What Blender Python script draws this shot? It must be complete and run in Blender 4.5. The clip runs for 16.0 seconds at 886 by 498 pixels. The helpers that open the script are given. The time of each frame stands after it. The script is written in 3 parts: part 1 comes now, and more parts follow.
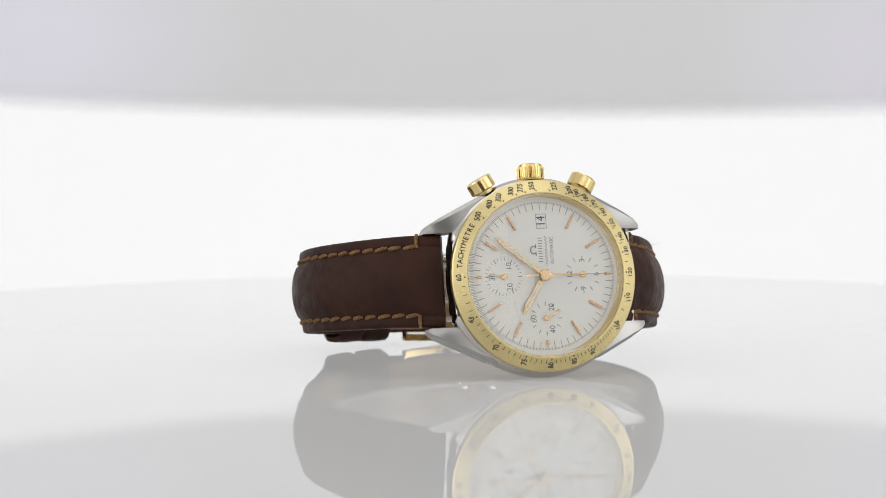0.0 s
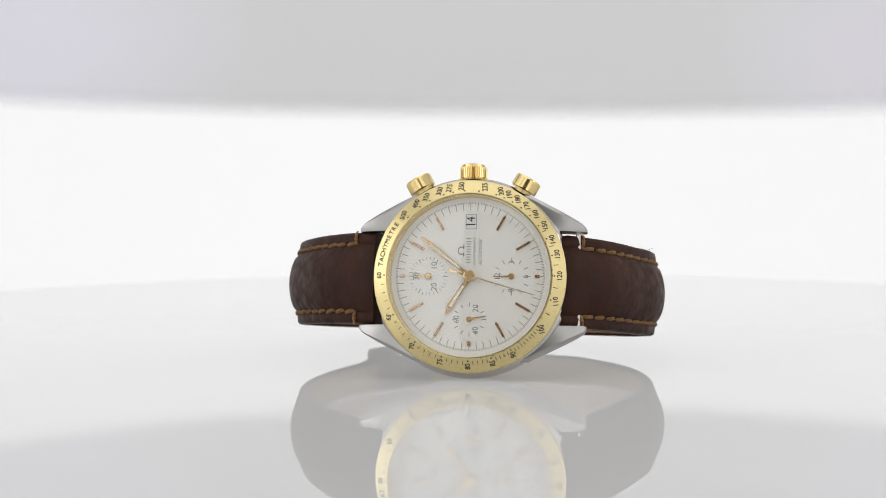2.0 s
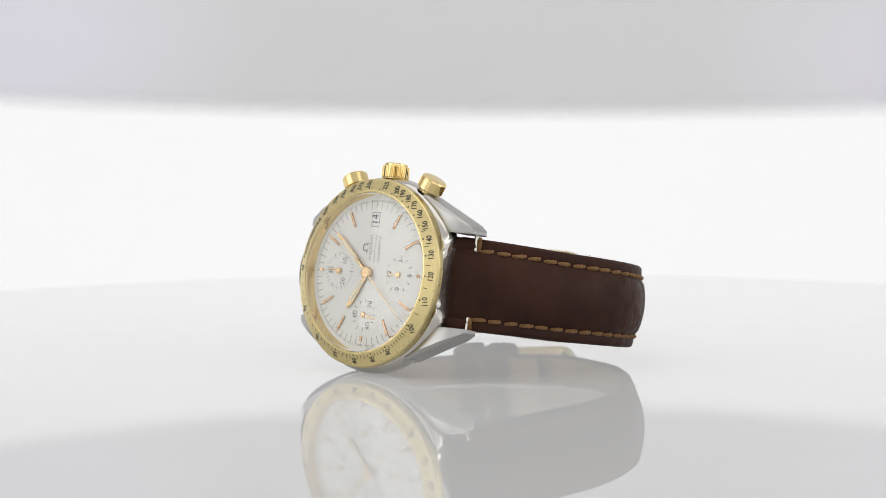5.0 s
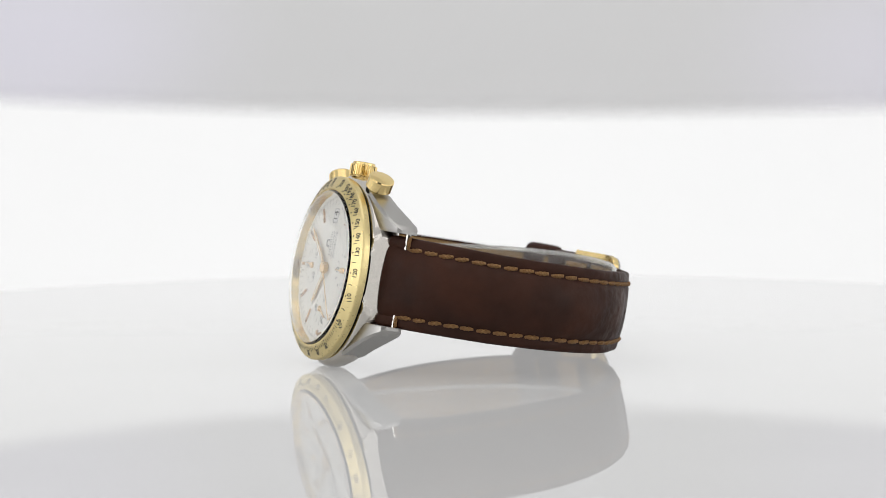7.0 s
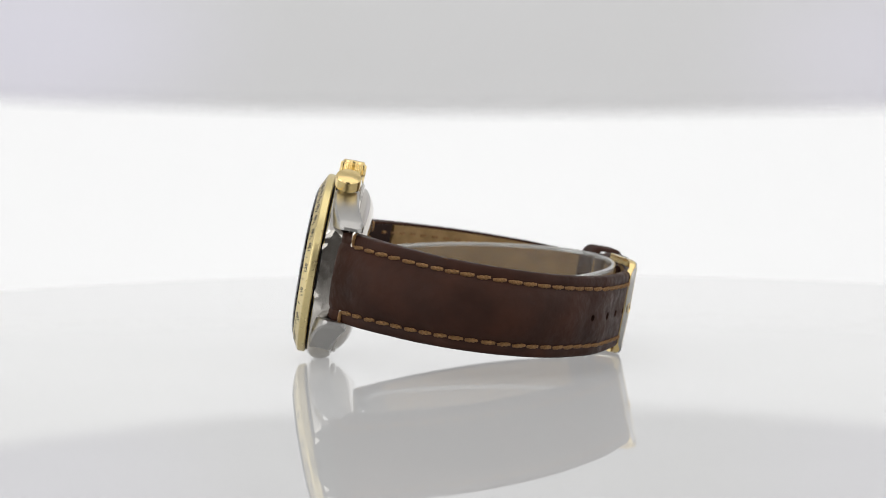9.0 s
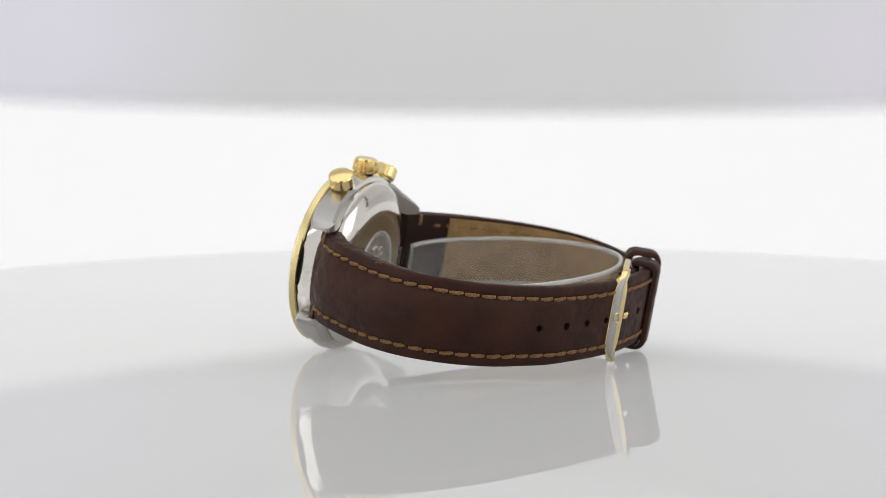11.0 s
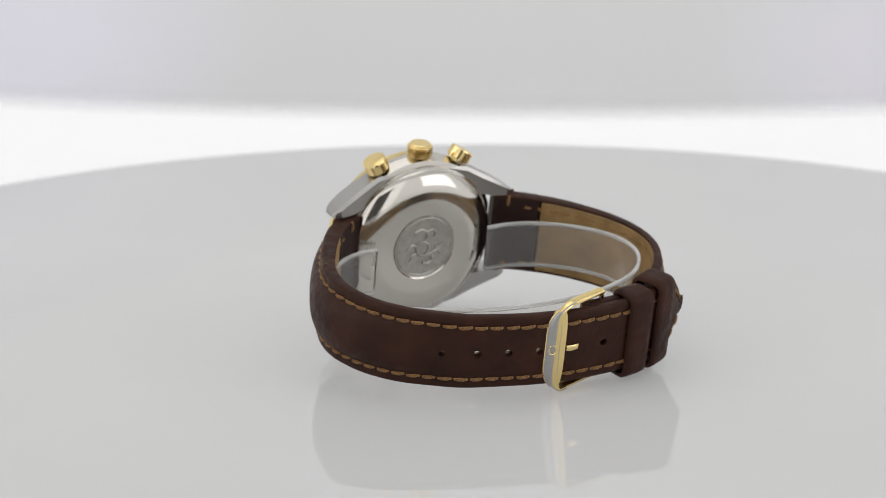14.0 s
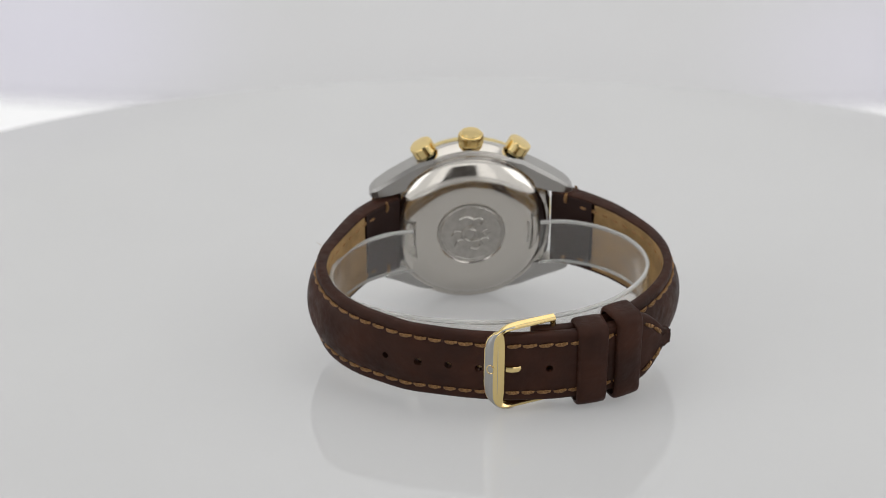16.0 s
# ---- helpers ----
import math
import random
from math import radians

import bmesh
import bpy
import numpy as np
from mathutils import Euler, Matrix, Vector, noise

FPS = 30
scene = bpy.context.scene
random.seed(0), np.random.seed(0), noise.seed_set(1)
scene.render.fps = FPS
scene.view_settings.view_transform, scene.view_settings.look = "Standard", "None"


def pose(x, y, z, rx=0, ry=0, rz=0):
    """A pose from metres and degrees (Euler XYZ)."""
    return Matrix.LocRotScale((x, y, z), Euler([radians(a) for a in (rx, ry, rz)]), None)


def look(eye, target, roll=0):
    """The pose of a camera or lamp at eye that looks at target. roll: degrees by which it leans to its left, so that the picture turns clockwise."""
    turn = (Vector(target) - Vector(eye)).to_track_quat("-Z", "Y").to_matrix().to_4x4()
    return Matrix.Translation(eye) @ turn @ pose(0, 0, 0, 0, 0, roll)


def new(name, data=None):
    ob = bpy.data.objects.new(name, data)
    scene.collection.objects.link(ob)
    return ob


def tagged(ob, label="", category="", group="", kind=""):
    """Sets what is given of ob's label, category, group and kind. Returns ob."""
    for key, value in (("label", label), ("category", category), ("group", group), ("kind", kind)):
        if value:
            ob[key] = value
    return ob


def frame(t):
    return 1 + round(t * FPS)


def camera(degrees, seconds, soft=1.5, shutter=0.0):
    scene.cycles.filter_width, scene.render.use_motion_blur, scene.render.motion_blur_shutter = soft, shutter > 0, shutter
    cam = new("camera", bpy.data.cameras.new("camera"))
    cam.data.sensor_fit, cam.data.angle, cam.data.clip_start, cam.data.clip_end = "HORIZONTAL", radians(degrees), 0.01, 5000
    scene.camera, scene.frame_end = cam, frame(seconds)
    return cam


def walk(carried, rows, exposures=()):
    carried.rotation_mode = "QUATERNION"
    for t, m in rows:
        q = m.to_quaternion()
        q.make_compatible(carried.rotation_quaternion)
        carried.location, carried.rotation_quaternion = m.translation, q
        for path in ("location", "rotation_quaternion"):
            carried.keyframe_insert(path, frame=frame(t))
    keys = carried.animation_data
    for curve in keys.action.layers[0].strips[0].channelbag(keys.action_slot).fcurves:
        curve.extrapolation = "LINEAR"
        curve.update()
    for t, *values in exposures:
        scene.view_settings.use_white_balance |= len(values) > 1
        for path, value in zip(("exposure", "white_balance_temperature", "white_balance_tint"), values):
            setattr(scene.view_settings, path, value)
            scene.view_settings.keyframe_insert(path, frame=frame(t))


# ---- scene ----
cam = camera(22.16, 16.0, soft=0.85)
EYE = (-0.00930, -0.48120, 0.05925)
VIEW = look(EYE, (EYE[0], EYE[1] + 0.99719, EYE[2] - 0.07494), -0.2)
walk(cam, [(0.0, VIEW), (16.0, VIEW)])
cam.data.dof.use_dof = True
cam.data.dof.focus_distance = 0.452
cam.data.dof.aperture_fstop = 24.0

# ---- light: a photo tent with glowing cloth, and a soft box over the turntable ----
world = bpy.data.worlds.new("tent_air")
scene.world = world
world.use_nodes = True
world.node_tree.nodes["Background"].inputs[0].default_value = (0.9, 0.9, 0.92, 1)
world.node_tree.nodes["Background"].inputs[1].default_value = 0.15
scene.view_settings.exposure = 0.0


def soft_box(name, eye, target, wide, deep, power, tint=(1, 1, 1)):
    lamp = bpy.data.lights.new(name, "AREA")
    lamp.shape, lamp.size, lamp.size_y = "RECTANGLE", wide, deep
    lamp.energy, lamp.color = power, tint
    ob = new(name, lamp)
    ob.matrix_world = look(eye, target)
    return ob


soft_box("overhead_soft_box", (0, -0.05, 0.62), (0, 0, 0), 0.7, 0.6, 0.95, (1.0, 0.99, 0.975))
soft_box("side_soft_box", (-0.62, -0.25, 0.25), (0, 0, 0.02), 0.4, 0.4, 0.6)
soft_box("side_soft_box", (0.62, -0.25, 0.25), (0, 0, 0.02), 0.4, 0.4, 0.6)


# ---- materials ----
def material(name, colour, rough=0.5, metal=0.0, **more):
    m = bpy.data.materials.new(name)
    m.use_nodes = True
    b = m.node_tree.nodes["Principled BSDF"]
    b.inputs["Base Color"].default_value = (*colour, 1)
    b.inputs["Roughness"].default_value = rough
    b.inputs["Metallic"].default_value = metal
    for key, value in more.items():
        b.inputs[key.replace("_", " ")].default_value = value
    return m


def node(m, kind, **settings):
    n = m.node_tree.nodes.new(kind)
    for key, value in settings.items():
        n.inputs[key.replace("_", " ")].default_value = value
    return n


def mottle(m, one, two, scale, detail=4, amount=1.0, low=0.35, high=0.65):
    """Base colour that wanders between two tones over the surface, at a real size."""
    t = m.node_tree
    at = node(m, "ShaderNodeTexCoord")
    nz = node(m, "ShaderNodeTexNoise", Scale=scale, Detail=detail)
    ramp = node(m, "ShaderNodeValToRGB")
    ramp.color_ramp.elements[0].position, ramp.color_ramp.elements[1].position = low, high
    ramp.color_ramp.elements[0].color, ramp.color_ramp.elements[1].color = (*one, 1), (*two, 1)
    t.links.new(at.outputs["Object"], nz.inputs["Vector"])
    t.links.new(nz.outputs["Fac"], ramp.inputs["Fac"])
    t.links.new(ramp.outputs["Color"], t.nodes["Principled BSDF"].inputs["Base Color"])
    return nz


def relief(m, scale, strength, distance, detail=3, stretch=None):
    t = m.node_tree
    at = node(m, "ShaderNodeTexCoord")
    nz = node(m, "ShaderNodeTexNoise", Scale=scale, Detail=detail)
    bump = node(m, "ShaderNodeBump", Strength=strength, Distance=distance)
    src = at.outputs["Object"]
    if stretch:
        mp = node(m, "ShaderNodeMapping", Scale=stretch)
        t.links.new(src, mp.inputs["Vector"])
        src = mp.outputs["Vector"]
    t.links.new(src, nz.inputs["Vector"])
    t.links.new(nz.outputs["Fac"], bump.inputs["Height"])
    t.links.new(bump.outputs["Normal"], t.nodes["Principled BSDF"].inputs["Normal"])


def rough_wear(m, scale, low, high):
    t = m.node_tree
    at = node(m, "ShaderNodeTexCoord")
    nz = node(m, "ShaderNodeTexNoise", Scale=scale, Detail=5)
    mr = node(m, "ShaderNodeMapRange", From_Min=0.35, From_Max=0.65, To_Min=low, To_Max=high)
    t.links.new(at.outputs["Object"], nz.inputs["Vector"])
    t.links.new(nz.outputs["Fac"], mr.inputs["Value"])
    t.links.new(mr.outputs["Result"], t.nodes["Principled BSDF"].inputs["Roughness"])


GOLD = material("polished_yellow_gold", (0.84, 0.65, 0.30), 0.16, 1.0)
rough_wear(GOLD, 900, 0.10, 0.2)
GOLD_SATIN = material("satin_yellow_gold", (0.74, 0.61, 0.305), 0.33, 1.0)
relief(GOLD_SATIN, 2600, 0.1, 0.00004, 3)
rough_wear(GOLD_SATIN, 1500, 0.27, 0.36)
ROSE = material("rose_gold_marker", (0.56, 0.37, 0.22), 0.14, 1.0)
HAND = material("gilt_hand", (0.72, 0.52, 0.28), 0.15, 1.0)
STEEL = material("polished_steel", (0.61, 0.58, 0.535), 0.12, 1.0)
rough_wear(STEEL, 700, 0.07, 0.16)
STEEL_SATIN = material("brushed_steel", (0.43, 0.42, 0.405), 0.30, 1.0)
relief(STEEL_SATIN, 900, 0.12, 0.00005, 3, (1, 14, 1))
MEDAL = material("frosted_steel_medallion", (0.52, 0.50, 0.47), 0.42, 1.0)
mottle(MEDAL, (0.42, 0.40, 0.37), (0.50, 0.48, 0.45), 700, 4)
relief(MEDAL, 900, 0.5, 0.0003, 3)
LEATHER = material("brown_leather", (0.05, 0.02, 0.014), 0.52, Specular_IOR_Level=0.15)
mottle(LEATHER, (0.019, 0.0078, 0.0052), (0.050, 0.0168, 0.0086), 110, 12, 1.0, 0.2, 0.8)
relief(LEATHER, 600, 0.6, 0.00032, 12)
rough_wear(LEATHER, 420, 0.42, 0.62)
LEATHER_EDGE = material("dark_leather_edge", (0.022, 0.010, 0.008), 0.5, Specular_IOR_Level=0.15)
LINING = material("tan_leather_lining", (0.36, 0.22, 0.09), 0.6)
mottle(LINING, (0.22, 0.128, 0.042), (0.33, 0.20, 0.074), 260, 7)
relief(LINING, 3000, 0.3, 0.0001, 4)
THREAD = material("ochre_thread", (0.30, 0.15, 0.05), 0.7)
mottle(THREAD, (0.24, 0.115, 0.034), (0.38, 0.205, 0.075), 900, 3)


def twist(m, scale, strength):
    """The lay of twisted yarn, running slantwise along a thread."""
    t = m.node_tree
    at = node(m, "ShaderNodeTexCoord")
    mp = node(m, "ShaderNodeMapping", Scale=(1, 0.8, 0.8))
    wv = node(m, "ShaderNodeTexWave", Scale=scale, Distortion=0.6)
    wv.bands_direction = "DIAGONAL"
    bump = node(m, "ShaderNodeBump", Strength=strength, Distance=0.0004)
    t.links.new(at.outputs["Object"], mp.inputs["Vector"])
    t.links.new(mp.outputs["Vector"], wv.inputs["Vector"])
    t.links.new(wv.outputs["Fac"], bump.inputs["Height"])
    t.links.new(bump.outputs["Normal"], t.nodes["Principled BSDF"].inputs["Normal"])


twist(THREAD, 1150, 0.9)
DIAL = material("silvered_dial", (0.87, 0.86, 0.805), 0.42, 0.0)
relief(DIAL, 5000, 0.06, 0.00003, 2)
INK = material("black_ink", (0.02, 0.018, 0.016), 0.5)
GREY_INK = material("grey_dial_print", (0.23, 0.23, 0.225), 0.6)
PALE_INK = material("pale_grey_print", (0.36, 0.355, 0.34), 0.6)
CREAM = material("cream_lume", (0.80, 0.78, 0.68), 0.6)
WHITE = material("white_date_disc", (0.82, 0.82, 0.80), 0.5)
BLACK = material("black_gasket", (0.010, 0.008, 0.007), 0.5, Specular_IOR_Level=0.12)
GLASS = material("crystal_glass", (1, 1, 1), 0.0, 0.0, Transmission_Weight=1.0, IOR=1.42)
PLASTIC = material("clear_plastic", (0.99, 0.985, 0.97), 0.08, 0.0, Transmission_Weight=0.955, IOR=1.34)
PLASTIC_EDGE = material("milky_plastic_edge", (0.9, 0.9, 0.88), 0.15, 0.0, Transmission_Weight=0.72, IOR=1.45)
# white acrylic with even emission added, filling the shade under the watch
TABLE = material("self_lit_white_acrylic", (0.40, 0.40, 0.40), 0.0, 0.0, IOR=1.32, Emission_Color=(0.99, 0.992, 1.0, 1), Emission_Strength=0.205)
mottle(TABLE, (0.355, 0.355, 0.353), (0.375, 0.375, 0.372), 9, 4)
FLOOR = material("white_studio_floor", (0.7, 0.7, 0.7), 0.4)
mottle(FLOOR, (0.66, 0.66, 0.66), (0.72, 0.72, 0.72), 5)
BASE = material("grey_machine_paint", (0.45, 0.45, 0.45), 0.5)
CLOTH_DARK = material("dark_studio_cloth", (0.10, 0.095, 0.09), 0.9)
mottle(CLOTH_DARK, (0.08, 0.075, 0.07), (0.13, 0.12, 0.115), 6)


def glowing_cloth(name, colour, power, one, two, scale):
    """White cloth whose brightness is put into it as emission, with no lamp behind."""
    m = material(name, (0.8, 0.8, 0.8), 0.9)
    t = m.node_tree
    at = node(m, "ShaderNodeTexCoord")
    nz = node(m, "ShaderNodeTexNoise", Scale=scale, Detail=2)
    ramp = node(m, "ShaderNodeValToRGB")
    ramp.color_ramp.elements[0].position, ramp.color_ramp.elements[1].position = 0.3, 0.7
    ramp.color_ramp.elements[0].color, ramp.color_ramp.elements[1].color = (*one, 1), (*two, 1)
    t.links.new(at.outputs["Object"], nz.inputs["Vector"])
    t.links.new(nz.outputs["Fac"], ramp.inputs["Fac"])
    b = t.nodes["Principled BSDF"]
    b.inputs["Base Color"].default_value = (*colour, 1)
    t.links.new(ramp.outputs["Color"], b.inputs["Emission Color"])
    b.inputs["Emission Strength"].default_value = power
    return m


LIT_WHITE = glowing_cloth("glowing_white_cloth", (0.4, 0.4, 0.4), 0.68, (0.97, 0.97, 0.97), (1.0, 1.0, 1.0), 2.5)
LIT_GREY = glowing_cloth("glowing_grey_cloth", (0.45, 0.45, 0.45), 0.25, (0.92, 0.92, 0.93), (1.0, 0.99, 1.0), 3)
LIT_CANOPY = glowing_cloth("tent_side_fill_glow", (0.6, 0.6, 0.6), 0.46, (0.95, 0.95, 0.95), (1.0, 1.0, 1.0), 2)


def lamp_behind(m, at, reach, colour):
    """Adds a tinted glow to the cloth's emission colour, fading out round a point."""
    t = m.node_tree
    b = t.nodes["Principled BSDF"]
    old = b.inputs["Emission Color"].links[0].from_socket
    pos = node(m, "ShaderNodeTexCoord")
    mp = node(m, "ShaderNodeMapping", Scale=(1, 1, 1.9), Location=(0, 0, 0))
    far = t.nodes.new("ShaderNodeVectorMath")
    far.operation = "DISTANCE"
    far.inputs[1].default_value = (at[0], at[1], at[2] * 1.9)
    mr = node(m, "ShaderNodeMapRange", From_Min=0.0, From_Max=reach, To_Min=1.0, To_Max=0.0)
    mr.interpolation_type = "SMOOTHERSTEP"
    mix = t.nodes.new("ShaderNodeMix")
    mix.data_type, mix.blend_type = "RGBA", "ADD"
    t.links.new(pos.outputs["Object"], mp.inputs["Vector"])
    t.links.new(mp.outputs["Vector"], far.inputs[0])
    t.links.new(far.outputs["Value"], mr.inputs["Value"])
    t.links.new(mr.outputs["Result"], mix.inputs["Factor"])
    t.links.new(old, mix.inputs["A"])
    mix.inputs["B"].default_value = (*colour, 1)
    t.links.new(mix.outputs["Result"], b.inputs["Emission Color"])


# two lavender glows painted into the grey cloth; no lamps stand behind it
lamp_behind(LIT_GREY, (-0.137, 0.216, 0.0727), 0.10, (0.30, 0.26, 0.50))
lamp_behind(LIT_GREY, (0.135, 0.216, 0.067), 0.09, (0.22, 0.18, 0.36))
LIT_ROOF = glowing_cloth("dim_tent_fill_glow", (0.6, 0.6, 0.6), 0.20, (0.95, 0.95, 0.95), (1.0, 1.0, 1.0), 2)
LIT_FRONT = glowing_cloth("tent_front_fill_glow", (0.6, 0.6, 0.6), 0.80, (0.97, 0.96, 0.95), (1.0, 1.0, 1.0), 2)


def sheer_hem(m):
    """Fades the material to clear along the hem, so that its edge is soft."""
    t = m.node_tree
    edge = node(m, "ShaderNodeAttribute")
    edge.attribute_name = "hem_cover"
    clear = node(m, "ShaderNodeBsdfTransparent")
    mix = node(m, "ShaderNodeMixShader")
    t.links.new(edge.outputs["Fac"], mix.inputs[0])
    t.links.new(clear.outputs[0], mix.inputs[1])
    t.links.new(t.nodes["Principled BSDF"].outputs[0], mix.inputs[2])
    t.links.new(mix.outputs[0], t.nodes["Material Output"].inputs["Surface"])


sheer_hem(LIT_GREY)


# ---- mesh helpers ----
def link_mesh(name, bm, mat, parent=None, label="", smooth=True, edge=35):
    mesh = bpy.data.meshes.new(name)
    bmesh.ops.recalc_face_normals(bm, faces=bm.faces)
    bm.to_mesh(mesh)
    bm.free()
    mesh.materials.append(mat)
    if smooth:
        mesh.shade_smooth()
        mesh.set_sharp_from_angle(angle=radians(edge))
    ob = new(name, mesh)
    if parent is not None:
        ob.parent = parent
    if label:
        tagged(ob, label)
    return ob


def part(name, bm, mat, parent, label="", smooth=True, edge=35):
    return link_mesh(name, bm, mat, parent, label, smooth, edge)


def lathe(profile, steps=96, m=None):
    """A turned body from (radius, height) pairs; the profile runs round the section."""
    bm = bmesh.new()
    rings = []
    for r, z in profile:
        if r < 1e-9:
            rings.append([bm.verts.new((0, 0, z))])
        else:
            rings.append([bm.verts.new((r * math.cos(k * math.tau / steps), r * math.sin(k * math.tau / steps), z)) for k in range(steps)])
    for a, b in zip(rings, rings[1:]):
        for k in range(steps):
            j = (k + 1) % steps
            if len(a) == 1 and len(b) == 1:
                continue
            if len(a) == 1:
                bm.faces.new((a[0], b[k], b[j]))
            elif len(b) == 1:
                bm.faces.new((a[k], a[j], b[0]))
            else:
                bm.faces.new((a[k], a[j], b[j], b[k]))
    if m is not None:
        bm.transform(m)
    return bm


def slab(outline, z0, z1, bevel=0.0, m=None):
    """A plate with the given outline between two heights, its top edges rounded."""
    bm = bmesh.new()
    low = [bm.verts.new((x, y, z0)) for x, y in outline]
    top = [bm.verts.new((x, y, z1)) for x, y in outline]
    n = len(outline)
    bm.faces.new(low[::-1])
    cap = bm.faces.new(top)
    for k in range(n):
        bm.faces.new((low[k], low[(k + 1) % n], top[(k + 1) % n], top[k]))
    if bevel:
        bmesh.ops.bevel(bm, geom=list(cap.edges), offset=bevel, segments=2, profile=0.6, affect="EDGES")
    if m is not None:
        bm.transform(m)
    return bm


def rounded_box(sx, sy, sz, bevel, m=None, segments=2):
    bm = bmesh.new()
    bmesh.ops.create_cube(bm, size=1.0)
    bmesh.ops.scale(bm, vec=(sx, sy, sz), verts=bm.verts)
    bmesh.ops.bevel(bm, geom=list(bm.edges), offset=bevel, segments=segments, profile=0.6, affect="EDGES")
    if m is not None:
        bm.transform(m)
    return bm


def curve_points(points, step):
    """A smooth line through the points, cut to even steps."""
    pts = [Vector(p) for p in points]
    pts = [2 * pts[0] - pts[1]] + pts + [2 * pts[-1] - pts[-2]]
    fine = []
    for a, b, c, d in zip(pts, pts[1:], pts[2:], pts[3:]):
        for k in range(20):
            s = k / 20
            fine.append(0.5 * ((2 * b) + (c - a) * s + (2 * a - 5 * b + 4 * c - d) * s * s + (3 * b - a - 3 * c + d) * s ** 3))
    fine.append(pts[-2])
    length = [0.0]
    for a, b in zip(fine, fine[1:]):
        length.append(length[-1] + (b - a).length)
    count = max(2, int(length[-1] / step))
    out, j = [], 0
    for k in range(count + 1):
        want = length[-1] * k / count
        while j < len(length) - 2 and length[j + 1] < want:
            j += 1
        f = (want - length[j]) / max(1e-9, length[j + 1] - length[j])
        out.append((fine[j].lerp(fine[j + 1], f), want))
    return out


def tube(points, radius, sides=8, closed=False):
    bm = bmesh.new()
    rings = []
    n = len(points)
    for i, p in enumerate(points):
        a = points[(i - 1) % n] if closed or i else p
        b = points[(i + 1) % n] if closed or i < n - 1 else p
        t = (Vector(b) - Vector(a)).normalized()
        s = t.orthogonal() if i == 0 else (side - t * side.dot(t))
        side = s.normalized()
        up = t.cross(side)
        rings.append([bm.verts.new(Vector(p) + radius * (math.cos(k * math.tau / sides) * side + math.sin(k * math.tau / sides) * up)) for k in range(sides)])
    for i in range(n if closed else n - 1):
        a, b = rings[i], rings[(i + 1) % n]
        for k in range(sides):
            bm.faces.new((a[k], a[(k + 1) % sides], b[(k + 1) % sides], b[k]))
    if not closed:
        bm.faces.new(rings[0][::-1])
        bm.faces.new(rings[-1])
    return bm


def letters(text, size, m, mat, parent, name="numeral", wide=1.0, depth=0.00002, bold=0.0):
    """Flat raised letters in the built-in font, centred on the pose m."""
    c = bpy.data.curves.new(name, "FONT")
    c.body, c.size, c.extrude, c.resolution_u, c.offset = text, size, depth, 3, bold
    c.align_x, c.align_y = "CENTER", "CENTER"
    tmp = bpy.data.objects.new("lettering", c)
    mesh = bpy.data.meshes.new_from_object(tmp)
    bpy.data.objects.remove(tmp)
    mesh.name = name
    mesh.transform(m @ Matrix.Diagonal((wide, 1, 1, 1)))
    mesh.materials.clear()
    mesh.materials.append(mat)
    ob = new(name, mesh)
    ob.parent = parent
    return ob


def clock(a, r, z=0.0):
    """A place on the dial: degrees clockwise from twelve, radius. Twelve lies along -x, three along +y."""
    return Vector((-r * math.cos(radians(a)), r * math.sin(radians(a)), z))


MM = 0.001

# ---- the tent ----
def arc_wall(name, radius, a0, a1, low, high, mat, steps=48, thick=0.012, label=""):
    """A curved sheet of cloth round the turntable; degrees from +y, clockwise from above."""
    bm = bmesh.new()
    rows = []
    for k in range(steps + 1):
        a = radians(a0 + (a1 - a0) * k / steps)
        lo = low(math.degrees(a)) if callable(low) else low
        hi = high(math.degrees(a)) if callable(high) else high
        quad = [(radius, lo), (radius, hi), (radius + thick, hi), (radius + thick, lo)]
        rows.append([bm.verts.new((r * math.sin(a), r * math.cos(a), z)) for r, z in quad])
    for a, b in zip(rows, rows[1:]):
        for k in range(4):
            bm.faces.new((a[k], a[(k + 1) % 4], b[(k + 1) % 4], b[k]))
    bm.faces.new(rows[0])
    bm.faces.new(rows[-1][::-1])
    ob = link_mesh(name, bm, mat)
    tagged(ob, label, "wall", kind="structure")
    return ob


def sag(a):
    """Height of the upper cloth's hem, which hangs lowest near the middle."""
    return 0.0472 + 0.0042 * min(1.6, abs(a - 6.0) / 36.0) ** 2


def fold(a):
    """Height where the grey cloth gives way to the dimmer cloth added above it."""
    return 0.092 + 0.012 * min(1.5, abs(a - 1.0) / 32.0) ** 2


arc_wall("wall_back", 0.760, -75, 75, -0.30, 0.20, LIT_WHITE, label="white cloth wall with its brightness put in as glow")


